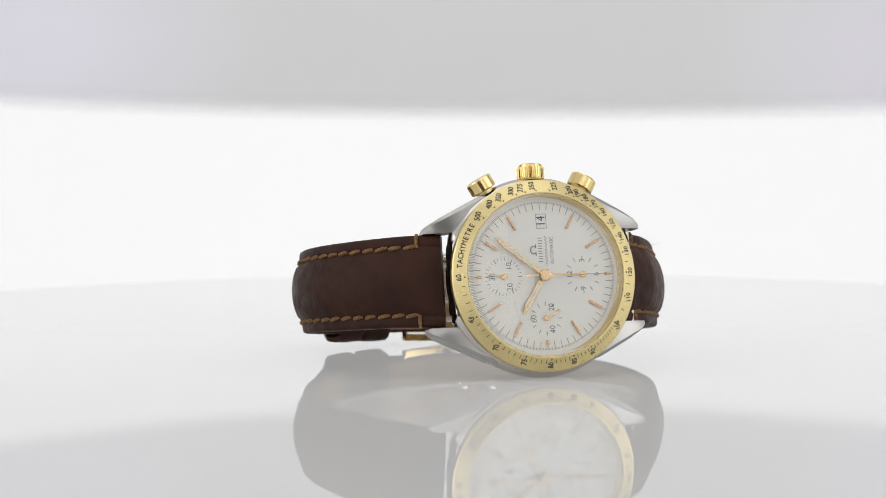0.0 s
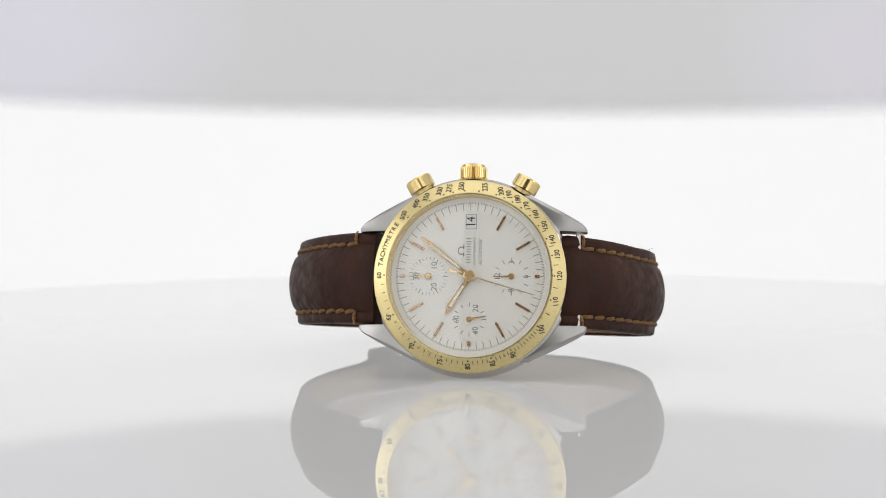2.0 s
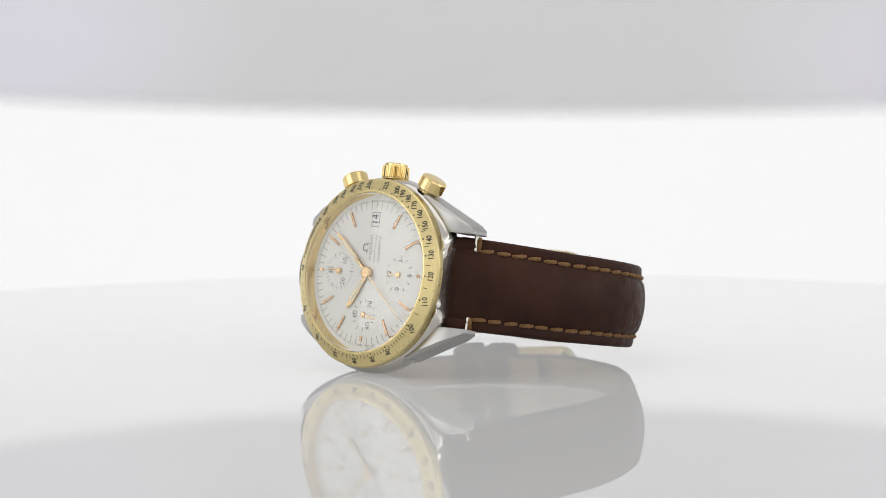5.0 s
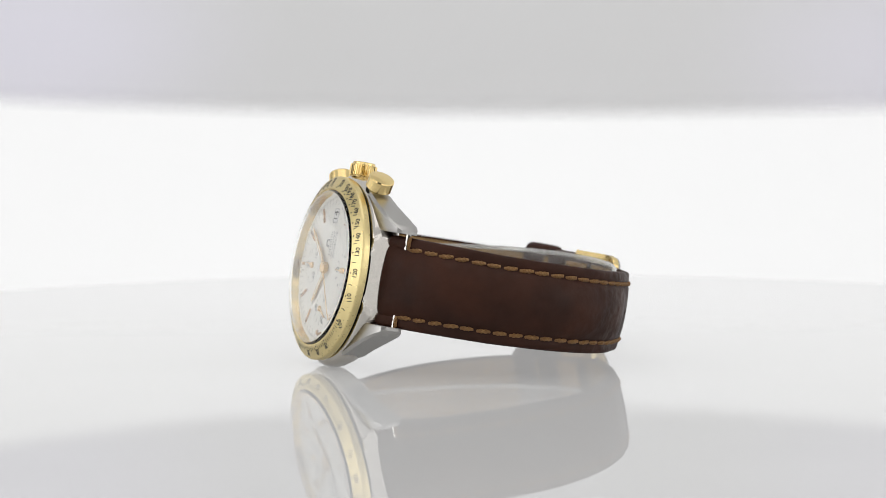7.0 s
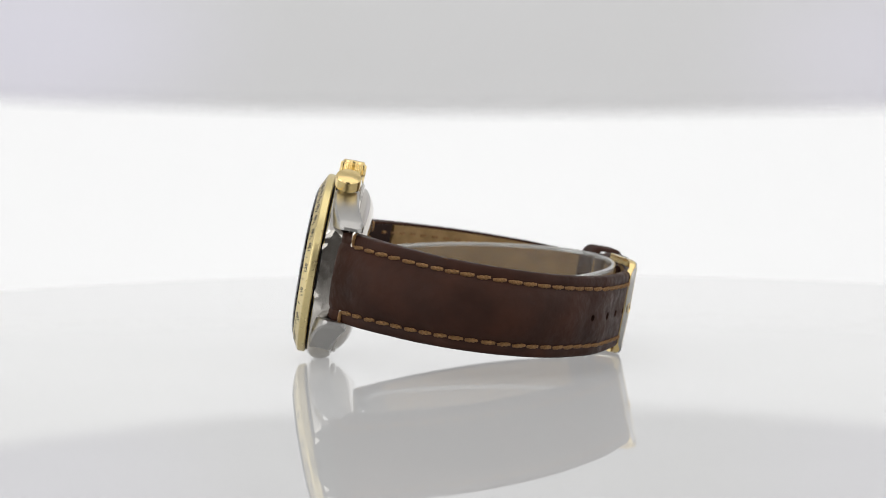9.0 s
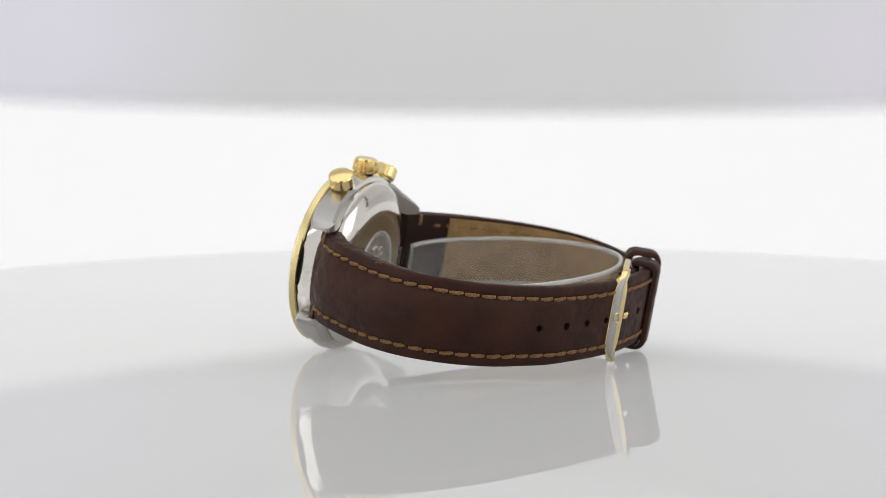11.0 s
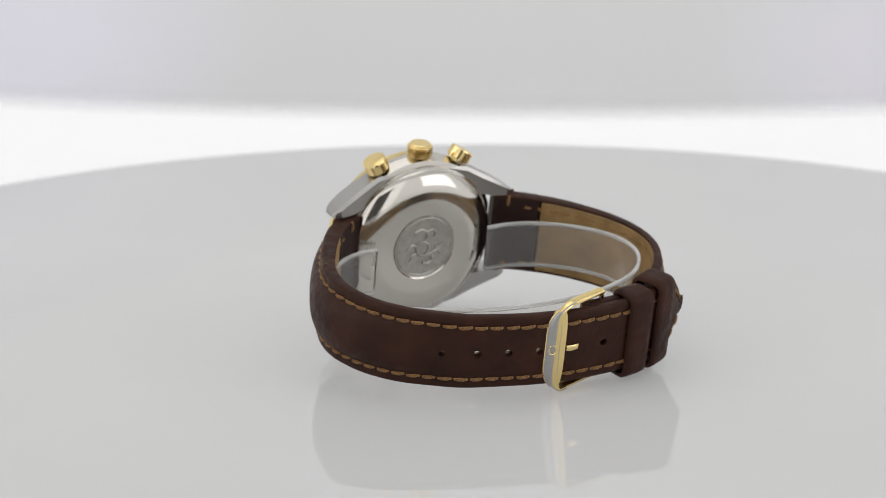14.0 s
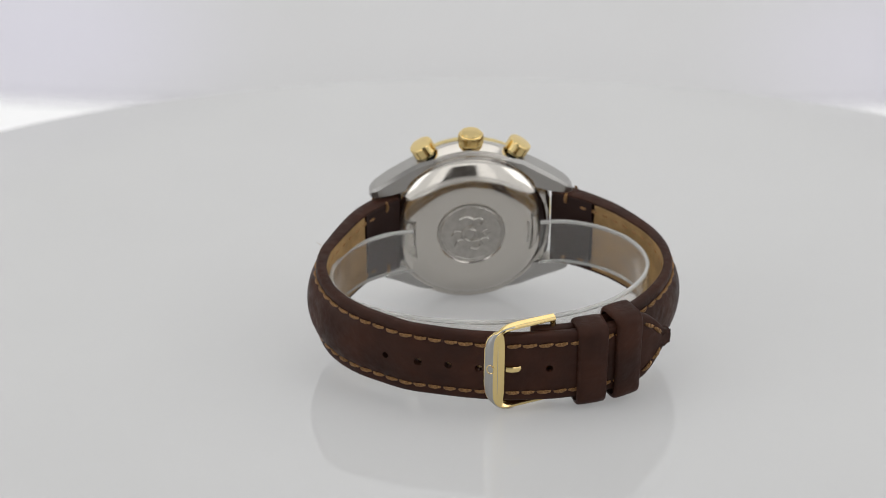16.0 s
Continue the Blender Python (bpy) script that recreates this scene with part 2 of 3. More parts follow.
def hung_cloth(name, radius, a0, a1, low, high, mat, label, steps=56, thick=0.0015):
    """A hanging cloth whose lowest centimetre fades to clear towards the hem."""
    bm = bmesh.new()
    hem_cover = bm.verts.layers.float.new("hem_cover")
    rows = []
    for k in range(steps + 1):
        a = a0 + (a1 - a0) * k / steps
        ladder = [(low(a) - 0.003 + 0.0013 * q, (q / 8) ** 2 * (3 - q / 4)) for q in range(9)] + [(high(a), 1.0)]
        ring = [(radius, z, v) for z, v in ladder] + [(radius + thick, z, v) for z, v in reversed(ladder)]
        row = []
        for r, z, v in ring:
            vert = bm.verts.new((r * math.sin(radians(a)), r * math.cos(radians(a)), z))
            vert[hem_cover] = v
            row.append(vert)
        rows.append(row)
    n = len(rows[0])
    for a, b in zip(rows, rows[1:]):
        for k in range(n):
            bm.faces.new((a[k], a[(k + 1) % n], b[(k + 1) % n], b[k]))
    bm.faces.new(rows[0])
    bm.faces.new(rows[-1][::-1])
    tagged(link_mesh(name, bm, mat), label, "wall", kind="structure")


hung_cloth("wall_back_upper", 0.255, -70, 70, sag, fold, LIT_GREY, "grey upper cloth with a sagging hem, its edge faded out")
# added out of view, so the disc mirrors a darker band
arc_wall("wall_back_top", 0.259, -70, 70, lambda a: fold(a) - 0.004, 0.40, LIT_ROOF, thick=0.003, label="unseen dimmer cloth added above, to darken the disc's reflection")
# unseen glowing sides, front and roof, added to fill the watch with light
arc_wall("wall_left", 0.760, -150, -75.2, -0.30, 0.6, LIT_CANOPY, label="unseen white tent side wall, added as soft fill light")
arc_wall("wall_right", 0.760, 75.2, 150, -0.30, 0.6, LIT_CANOPY, label="unseen white tent side wall, added as soft fill light")
arc_wall("wall_front", 0.760, 150.2, 166.0, -0.30, 0.6, LIT_FRONT, label="unseen white tent front beside the opening, added as fill light")
arc_wall("wall_front", 0.760, 194.0, 209.8, -0.30, 0.6, LIT_FRONT, label="unseen white tent front beside the opening, added as fill light")
arc_wall("wall_front", 0.760, 166.2, 193.8, 0.40, 0.6, LIT_FRONT, label="unseen white tent front over the opening, added as fill light")
arc_wall("wall_opening", 0.860, 160.0, 200.0, -0.30, 0.6, CLOTH_DARK, label="dark studio behind the tent's opening")
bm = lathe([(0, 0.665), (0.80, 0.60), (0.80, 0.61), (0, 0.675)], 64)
tagged(link_mesh("ceiling", bm, LIT_ROOF), "unseen white glowing roof, added to close the tent", "ceiling", kind="structure")
bm = lathe([(0, -0.16), (0.80, -0.16), (0.80, -0.18), (0, -0.18)], 64)
tagged(link_mesh("floor", bm, FLOOR), "plain white studio floor under the turntable", "floor", kind="structure")

# ---- the turntable ----
RIM = 0.2065


def build_turntable():
    top = new("turntable")
    tagged(top, "glossy white acrylic turntable disc under the watch, with added glow", "turntable")
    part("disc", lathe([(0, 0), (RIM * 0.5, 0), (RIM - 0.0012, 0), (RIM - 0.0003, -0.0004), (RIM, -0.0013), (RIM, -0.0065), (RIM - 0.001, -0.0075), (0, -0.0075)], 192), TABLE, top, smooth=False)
    part("hub", lathe([(0, -0.0078), (0.05, -0.0078), (0.05, -0.022), (0.03, -0.03), (0, -0.03)], 64), BASE, top, "grey metal hub under the disc")
    return top


turntable = build_turntable()
bm = lathe([(0, -0.035), (0.03, -0.035), (0.034, -0.05), (0.06, -0.09), (0.075, -0.159), (0, -0.159)], 48)
tagged(link_mesh("turntable_stand", bm, BASE), "grey painted stand that carries the turntable", "stand")

# ---- the wristwatch, built lying on its back: x towards six, y towards three, z out of the dial ----
watch = new("wristwatch")
tagged(watch, "two-tone chronograph wristwatch with a brown leather strap, on its side", "wristwatch")
SEAT = Matrix(((0.99978, 0.00516, -0.02030, -0.00204),
               (-0.02091, 0.18919, -0.98172, -0.03779),
               (-0.00122, 0.98193, 0.18925, 0.02056),
               (0, 0, 0, 1))) @ pose(0, 0, 0, 0, 0, -0.5)


def mm(pairs):
    return [(a * MM, b * MM) for a, b in pairs]


def build_case(w):
    bm = lathe(mm([(15.5, -2.4), (18.5, -2.4), (19.1, -2.7), (19.75, -3.7), (19.9, -4.6), (19.8, -5.8), (19.0, -7.3), (17.2, -7.9), (15, -7.9), (15.5, -2.4)]), 160)
    for v in bm.verts:
        # the flanks between the lugs are milled flat
        v.co.x = max(-0.0179, min(0.0179, v.co.x))
    case = part("case", bm, STEEL, w, "polished steel case middle")
    # four lugs, each a bowed horn with a slanting flat on top
    for sx in (-1, 1):
        for sy in (-1, 1):
            bm = bmesh.new()
            rows = []
            outer = [(5.0, 17.9), (11.4, 16.35), (15.0, 14.55), (18.5, 12.75), (21.0, 11.35), (22.1, 10.6), (22.6, 10.0)]
            inner = [(5.4, 14.0), (11.6, 12.0), (14.5, 9.9), (17.5, 9.35), (20.6, 9.3), (22.2, 9.3), (22.6, 9.35)]
            top = [-2.7, -2.8, -3.1, -3.7, -4.6, -5.4, -6.2]
            low = [-7.6, -7.9, -8.4, -9.3, -10.1, -9.8, -9.0]
            for (ox, oy), (ix, iy), t, b in zip(outer, inner, top, low):
                ring = [(ix, iy, b), (ix, iy, t - 0.1), (ix + 0.1 * (ox - ix), iy + 0.14 * (oy - iy), t), (ox - 0.15 * (ox - ix), oy - 0.15 * (oy - iy), t), (ox, oy, t - 0.4), (ox, oy, b + 0.6), (ox - 0.2 * (ox - ix), oy - 0.2 * (oy - iy), b)]
                rows.append([bm.verts.new((sx * x * MM, sy * y * MM, z * MM)) for x, y, z in ring])
            for a, b in zip(rows, rows[1:]):
                for k in range(7):
                    bm.faces.new((a[k], a[(k + 1) % 7], b[(k + 1) % 7], b[k]))
            bm.faces.new(rows[0])
            bm.faces.new(rows[-1])
            bmesh.ops.bevel(bm, geom=[e for e in bm.edges if e.calc_face_angle(0) > 0.6], offset=0.00018, segments=2, affect="EDGES")
            part("lug", bm, STEEL_SATIN, case, "tapered brushed steel lug", edge=24)
    # black ring painted as the shadow gap, and brushed band beneath the bezel
    part("bezel_gap_shade", lathe(mm([(16, -2.1), (18.3, -2.1), (18.45, -2.3), (18.3, -2.6), (16, -2.6), (16, -2.1)]), 96), BLACK, case, "thin black ring painted as the shade under the bezel")
    for sx in (-1, 1):
        pts = [(sx * 20.8 * MM, y * MM, -8.7 * MM) for y in (-9.4, -3, 3, 9.4)]
        part("spring_bar", tube(pts, 0.0006, 10), STEEL, case, "steel spring bar between the lugs")
    return case


def build_bezel(w):
    bezel = part("bezel", lathe(mm([(16.1, -1.3), (16.1, 0.72), (16.22, 0.84), (16.4, 0.82), (17.6, 0.208), (18.8, -0.404), (18.97, -0.6), (19.0, -0.8), (18.95, -1.9), (18.6, -2.1), (16.1, -2.1), (16.1, -1.3)]), 160), GOLD_SATIN, w, "yellow gold bezel with black tachymeter scale", edge=9)

    def lie(a, r):
        return Matrix.Translation(clock(a, r * MM, (0.82 - (r - 16.4) * 0.51 + 0.02) * MM)) @ Matrix.Rotation(radians(-27.0), 4, Vector((math.sin(radians(a)), math.cos(radians(a)), 0)))

    for n in (500, 400, 350, 300, 275, 250, 225, 200, 190, 180, 170, 160, 150, 140, 130, 120, 110, 100, 90, 85, 80, 75, 70, 65, 60):
        a = 21600 / n % 360
        shift = 0.0
        if a < 90 and n != 60:
            shift = -1.0 if a < 65 else -2.0
        elif 90 < a < 160:
            shift = 3.4 if n == 225 else 2.0
        lean = 16 * math.sin(radians(2 * a)) * (1 if a < 180 else -0.8)
        letters(str(n), 0.00152, lie(a + shift, 17.75) @ pose(0, 0, 0, 0, 0, 90 - lean), INK, bezel, "numeral", 0.86, bold=0.00003)
        part("dot", lathe(mm([(0, 0.02), (0.17, 0.02), (0.17, -0.05), (0, -0.05)]), 10, lie(a, 16.72)), INK, bezel)
    word = "TACHYMETRE"
    for k, ch in enumerate(word):
        a = 7.3 + k * 3.05
        letters(ch, 0.00150, lie(a, 17.6) @ pose(0, 0, 0, 0, 0, 90 - a), INK, bezel, "letter", 0.85, bold=0.00003)
    ticks = [n for n in range(61, 100) if n % 5 or n in (95,)] + [105, 115, 125, 135, 145]
    for n in ticks:
        a = 21600 / n % 360
        long = 0.95 if n > 99 else 0.75
        part("tick", rounded_box(long * MM, 0.13 * MM, 0.05 * MM, 0.02 * MM, lie(a, 17.1) @ pose(0, 0, 0, 0, 0, -a), 1), INK, bezel, smooth=False)
    return bezel


def build_crystal(w):
    up = [(0, 2.05), (4, 2.01), (8, 1.91), (11, 1.77), (13.4, 1.6), (14.7, 1.44), (15.5, 1.24), (15.9, 0.98), (16.0, 0.7)]
    down = [(15.86, 0.0), (15.8, 0.42), (15.3, 0.6), (13.4, 0.8), (10.5, 1.0), (7.5, 1.12), (4, 1.2), (0, 1.23)]
    ob = part("crystal", lathe(mm(up + [(16.0, 0.0)] + down), 128), GLASS, w, "clear domed watch glass", edge=60)
    ob.visible_shadow = False
    return ob


FACE = -1.35


def build_dial(w):
    dial = part("dial", lathe(mm([(0, FACE), (15.4, FACE), (15.6, FACE - 0.1), (15.6, FACE - 0.5), (0, FACE - 0.5)]), 128), DIAL, w, "silver-white dial with three small counters", smooth=False)
    part("rehaut", lathe(mm([(15.35, FACE), (16.05, 0.75), (16.15, 0.75), (16.15, FACE - 0.2), (15.35, FACE - 0.2), (15.35, FACE)]), 128), GOLD, w, "thin gold ring inside the bezel")
    z = (FACE + 0.01) * MM

    def lie(a, r, lift=0.01):
        return Matrix.Translation(clock(a, r * MM, (FACE + lift) * MM)) @ pose(0, 0, 0, 0, 0, -a)

    # minute track: long marks each second, fine ones between
    bm = bmesh.new()
    for k in range(300):
        a = k * 1.2
        r0, r1, wd = (14.25, 14.62, 0.05) if k % 5 else (13.0, 14.62, 0.075)
        for q in [[(r0, -wd), (r1, -wd), (r1, wd), (r0, wd)]]:
            bm.faces.new([bm.verts.new(lie(a, 0) @ Vector((-x * MM, y * MM / 1, 0))) for x, y in q])
    part("minute_track", bm, PALE_INK, dial, "fine grey minute track", smooth=False)
    for hour in range(12):
        a = hour * 30
        if hour == 3:
            continue
        r0, r1, wd = (12.7, 13.7, 0.6) if hour in (0, 6, 9) else (10.45, 13.65, 0.5)
        part("hour_marker", rounded_box((r1 - r0) * MM, wd * MM, 0.3 * MM, 0.08 * MM, lie(a, (r0 + r1) / 2, 0.16)), ROSE, dial, "applied rose gold hour marker", smooth=False)

    def counter(a0, r, size, marks, names, label_r):
        c = clock(a0, r * MM, 0)
        ring = part("counter", lathe(mm([(0, 0), (size, 0), (size + 0.12, 0.02), (size + 0.18, 0.0), (size + 0.18, -0.05), (0, -0.05)]), 64, Matrix.Translation((c.x, c.y, (FACE + 0.012) * MM))), DIAL, dial, "small counter printed on the dial", smooth=False)
        bm = bmesh.new()
        for k in range(marks):
            a = 360 * k / marks
            heavy = (k % (marks // 6) == 0) if marks > 12 else True
            r0, r1, wd = size * (0.72 if heavy else 0.80), size * 0.95, 0.075 if heavy else 0.045
            m = Matrix.Translation((c.x, c.y, (FACE + 0.02) * MM)) @ pose(0, 0, 0, 0, 0, -a)
            bm.faces.new([bm.verts.new(m @ Vector((-x * MM, y * MM, 0))) for x, y in ((r0, -wd), (r1, -wd), (r1, wd), (r0, wd))])
        part("counter_track", bm, GREY_INK, ring, smooth=False)
        for text, a in names:
            p = clock(a, label_r * MM, 0)
            letters(text, 0.00165, Matrix.Translation((c.x + p.x, c.y + p.y, (FACE + 0.03) * MM)) @ pose(0, 0, 0, 0, 0, 90), GREY_INK, ring, "numeral", 0.95)
        return c

    top = counter(0, 8.2, 4.0, 30, (("30", 0), ("10", 120), ("20", 240)), 2.35)
    low = counter(180, 8.2, 3.9, 12, (("12", 0), ("3", 90), ("6", 180), ("9", 270)), 2.75)
    sec = counter(270, 8.45, 3.5, 12, (("60", 0), ("20", 120), ("40", 240)), 2.5)
    # date window and its figures
    box = part("date_window", rounded_box(2.15 * MM, 2.9 * MM, 0.08 * MM, 0.03 * MM, Matrix.Translation((0.15 * MM, 10.75 * MM, (FACE + 0.02) * MM)), 1), WHITE, dial, "white date window reading fourteen", smooth=False)
    bm = bmesh.new()
    for x0, y0, x1, y1 in ((-1.08, -1.45, 1.08, -1.35), (-1.08, 1.35, 1.08, 1.45), (-1.08, -1.45, -0.98, 1.45), (0.98, -1.45, 1.08, 1.45)):
        bm.faces.new([bm.verts.new(((0.15 + x) * MM, (10.75 + y) * MM, (FACE + 0.065) * MM)) for x, y in ((x0, y0), (x1, y0), (x1, y1), (x0, y1))])
    part("window_frame", bm, GREY_INK, box, smooth=False)
    letters("14", 0.0026, Matrix.Translation((0.15 * MM, 10.75 * MM, (FACE + 0.07) * MM)) @ pose(0, 0, 0, 0, 0, 90), INK, box, "numeral", 0.82)
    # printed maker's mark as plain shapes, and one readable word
    arc = [(-1.75 * MM + 0.62 * MM * math.cos(radians(b)) * -1, 5.05 * MM + 0.72 * MM * math.sin(radians(b)), (FACE + 0.06) * MM) for b in range(-140, 141, 14)]
    part("emblem", tube(arc, 0.00011, 6), GREY_INK, dial, "small grey emblem printed on the dial")
    for y in (4.3, 5.8):
        part("emblem", rounded_box(0.2 * MM, 0.75 * MM, 0.04 * MM, 0.01 * MM, Matrix.Translation((-1.27 * MM, y * MM, (FACE + 0.03) * MM)), 1), GREY_INK, dial, smooth=False)
    for k in range(5):
        for j in (-1, 1):
            part("printed_bar", rounded_box(0.8 * MM, 0.16 * MM, 0.03 * MM, 0.01 * MM, Matrix.Translation((-0.33 * MM, (3.06 + k * 1.02 + j * 0.27) * MM, (FACE + 0.025) * MM)), 1), GREY_INK, dial, smooth=False)
    wave = [((0.85 + 0.24 * math.sin(k * 1.15)) * MM, (2.0 + k * 0.118) * MM, (FACE + 0.03) * MM) for k in range(50)]
    part("printed_line", tube(wave, 0.00005, 5), GREY_INK, dial, "fine grey line of printing")
    letters("AUTOMATIC", 0.00098, Matrix.Translation((2.05 * MM, 4.95 * MM, (FACE + 0.03) * MM)) @ pose(0, 0, 0, 0, 0, 90), GREY_INK, dial, "lettering", 0.95)
    return dial, top, low, sec


def hand_outline(name, half, tail, mat, lift, w, lume=None, hub=0.9, label=""):
    """A hand along -x (towards twelve), from (distance, half width) pairs."""
    side = [(-d * MM, h * MM) for d, h in half]
    outline = side + [(x, -y) for x, y in reversed(side)]
    ob = part(name, slab(outline, 0, 0.00014, 0.00004), mat, w, label, smooth=False)
    if tail:
        part("counterweight", rounded_box(tail[0] * MM, tail[1] * MM, 0.00012, 0.00003, Matrix.Translation((tail[0] / 2 * MM, 0, 0.00007))), mat, ob)
    part("boss", lathe(mm([(0, 0.36), (hub * 0.8, 0.36), (hub, 0.26), (hub, -0.08), (0, -0.08)]), 32), mat, ob, edge=12)
    if lume:
        part("lume", rounded_box((lume[1] - lume[0]) * MM, lume[2] * MM, 0.00004, 0.00001, Matrix.Translation((-(lume[0] + lume[1]) / 2 * MM, 0, 0.00016)), 1), CREAM, ob, "cream luminous strip", smooth=False)
    return ob


def hand_pose(x, y, z, a):
    return Matrix.Translation((x, y, z * MM)) @ pose(0, 0, 0, 0, 0, -a)


def build_pointers(w, top, low, sec):
    hour = hand_outline("hour_hand", [(0, 0.5), (1.2, 0.42), (7.2, 0.62), (8.9, 0.04)], None, HAND, 0, w, (2.2, 7.0, 0.5), 1.15, "gilt hour hand with a cream strip")
    hour.matrix_basis = hand_pose(0, 0, FACE + 0.35, 302.5)
    minute = hand_outline("minute_hand", [(0, 0.45), (1.2, 0.36), (10.0, 0.5), (12.4, 0.04)], None, HAND, 0, w, (2.6, 9.8, 0.4), 1.1, "gilt minute hand with a cream strip")
    minute.matrix_basis = hand_pose(0, 0, FACE + 0.6, 38.5)
    chrono = hand_outline("sweep_hand", [(0, 0.13), (13.4, 0.06)], (4.2, 0.42), HAND, 0, w, None, 1.2, "slim gilt sweep seconds hand")
    small = hand_outline("small_seconds_hand", [(0, 0.24), (3.3, 0.09)], None, HAND, 0, w, None, 0.55)
    a = hand_outline("counter_hand", [(0, 0.2), (3.3, 0.07)], None, HAND, 0, w, None, 0.62)
    a.matrix_basis = hand_pose(top.x, top.y, FACE + 0.2, 8)
    b = hand_outline("counter_hand", [(0, 0.2), (3.2, 0.07)], None, HAND, 0, w, None, 0.62)
    b.matrix_basis = hand_pose(low.x, low.y, FACE + 0.2, 0)
    return chrono, small


def build_crown(w):
    bm = bmesh.new()
    rings = []
    n = 144
    for z, r, deep in ((0, 2.3, 0), (0.2, 2.65, 0.08), (0.4, 2.8, 0.2), (2.05, 2.8, 0.2), (2.25, 2.66, 0.06), (2.32, 2.36, 0), (2.62, 2.3, 0), (2.75, 2.1, 0)):
        rings.append([bm.verts.new(((r - (deep if k % 4 in (0, 1) else 0)) * MM * math.cos(k * math.tau / n), (r - (deep if k % 4 in (0, 1) else 0)) * MM * math.sin(k * math.tau / n), z * MM)) for k in range(n)])
    for a, b in zip(rings, rings[1:]):
        for k in range(n):
            bm.faces.new((a[k], a[(k + 1) % n], b[(k + 1) % n], b[k]))
    bm.faces.new(rings[0][::-1])
    tip = bm.verts.new((0, 0, 2.85 * MM))
    for k in range(n):
        bm.faces.new((rings[-1][k], rings[-1][(k + 1) % n], tip))
    m = Matrix.Translation((0, 19.5 * MM, -5.2 * MM)) @ pose(0, 0, 0, -90, 0, 0) @ Matrix.Diagonal((1, 1, 1.15, 1))
    bm.transform(m)
    crown = part("crown", bm, GOLD, w, "fluted gold winding crown", edge=25)
    part("stem_collar", lathe(mm([(0, 0), (1.9, 0), (1.9, -0.9), (0, -0.9)]), 32, m), BLACK, crown)


def build_pusher(w, angle):
    m = Matrix.Translation((18.6 * MM * math.cos(radians(angle)), 18.6 * MM * math.sin(radians(angle)), -5.0 * MM)) @ pose(0, 0, 0, 0, 0, angle) @ pose(0, 0, 0, 0, 90, 0)
    cap = part("pusher", lathe(mm([(0, 1.55), (2.45, 1.55), (2.66, 1.75), (2.66, 3.85), (2.5, 4.12), (1.5, 4.28), (0, 4.32)]), 40, m), GOLD, w, "round gold push button", edge=24)
    part("neck", lathe(mm([(0, -0.4), (1.75, -0.4), (1.75, 1.75), (0, 1.75)]), 32, m), GOLD_SATIN, cap)
    part("collar", lathe(mm([(1.7, 0.1), (2.2, 0.1), (2.3, 0.3), (2.3, 0.85), (1.7, 0.85)]), 32, m), BLACK, cap, "dark collar under the button")


def build_case_back(w):
    back = part("case_back", lathe(mm([(17.7, -7.5), (18.0, -7.9), (17.95, -8.3), (17.3, -8.45), (17.2, -8.6), (17.0, -8.9), (16.2, -9.6), (14.9, -10.4), (13.3, -10.95), (12.0, -11.15), (11.3, -11.2), (10.9, -11.2), (7.9, -11.2), (7.8, -11.2), (7.55, -11.05), (0, -11.05)]), 128), STEEL, w, "polished steel screw-down case back", edge=20)
    medal = part("medallion", lathe(mm([(0, -11.06), (7.3, -11.06), (7.5, -11.2), (7.5, -11.0), (0, -11.0)]), 64), MEDAL, back, "frosted round medallion with a worn raised figure")
    def raised(points, r):
        line = [(x * MM, y * MM, -11.12 * MM) for x, y in points]
        part("relief", tube([p for p, _ in curve_points(line, 0.0003)], r * MM, 6), MEDAL, medal)

    # a worn figure in low relief: curled body, fins, head, and a lettered rim
    raised([(2.6, 3.6), (1.2, 4.2), (-0.4, 3.4), (-0.3, 1.9), (1.0, 1.3), (1.9, 0.2), (1.5, -1.4), (0.1, -2.2), (-1.6, -2.0), (-2.2, -3.2), (-1.2, -4.2), (0.2, -3.9)], 0.42)
    raised([(-0.4, 3.4), (-1.7, 3.9), (-2.6, 3.1), (-2.0, 2.1), (-0.9, 2.3)], 0.3)
    raised([(1.9, 0.2), (3.4, 0.6), (4.2, -0.6)], 0.3)
    raised([(1.5, -1.4), (3.0, -2.0), (3.4, -3.3)], 0.3)
    raised([(-1.6, -2.0), (-3.4, -1.2), (-4.2, -2.2)], 0.28)
    raised([(0.9, 1.3), (-0.8, 0.6), (-1.0, -0.8), (0.1, -2.2)], 0.34)
    raised([(-3.6, 1.0), (-2.6, 0.2), (-3.2, -0.6), (-4.4, -0.2)], 0.25)
    part("medallion_rim", lathe(mm([(6.7, -11.06), (6.85, -11.17), (7.0, -11.06)]), 64), MEDAL, medal)
    for a in (0, 180):
        part("key_slot", rounded_box(1.5 * MM, 5.6 * MM, 0.3 * MM, 0.1 * MM, pose(0, 0, 0, 0, 0, a) @ Matrix.Translation((12.3 * MM, 0, -10.9 * MM))), MEDAL, back)


# ---- the strap ----
LONG = [(18.7, -6.0), (20.6, -6.9), (23.5, -9.4), (27.0, -12.7), (30.0, -16.9), (33.3, -22.8), (36.2, -29.3), (37.2, -36.5), (35.9, -43.5), (33.4, -49.0), (29.7, -53.8), (25.8, -57.2), (20.4, -61.3), (14.5, -64.0), (7.5, -66.6), (0.5, -68.4), (-5.4, -69.0), (-11.5, -69.2), (-18.5, -68.3), (-24.5, -66.2), (-30.0, -63.4), (-35.2, -59.8)]
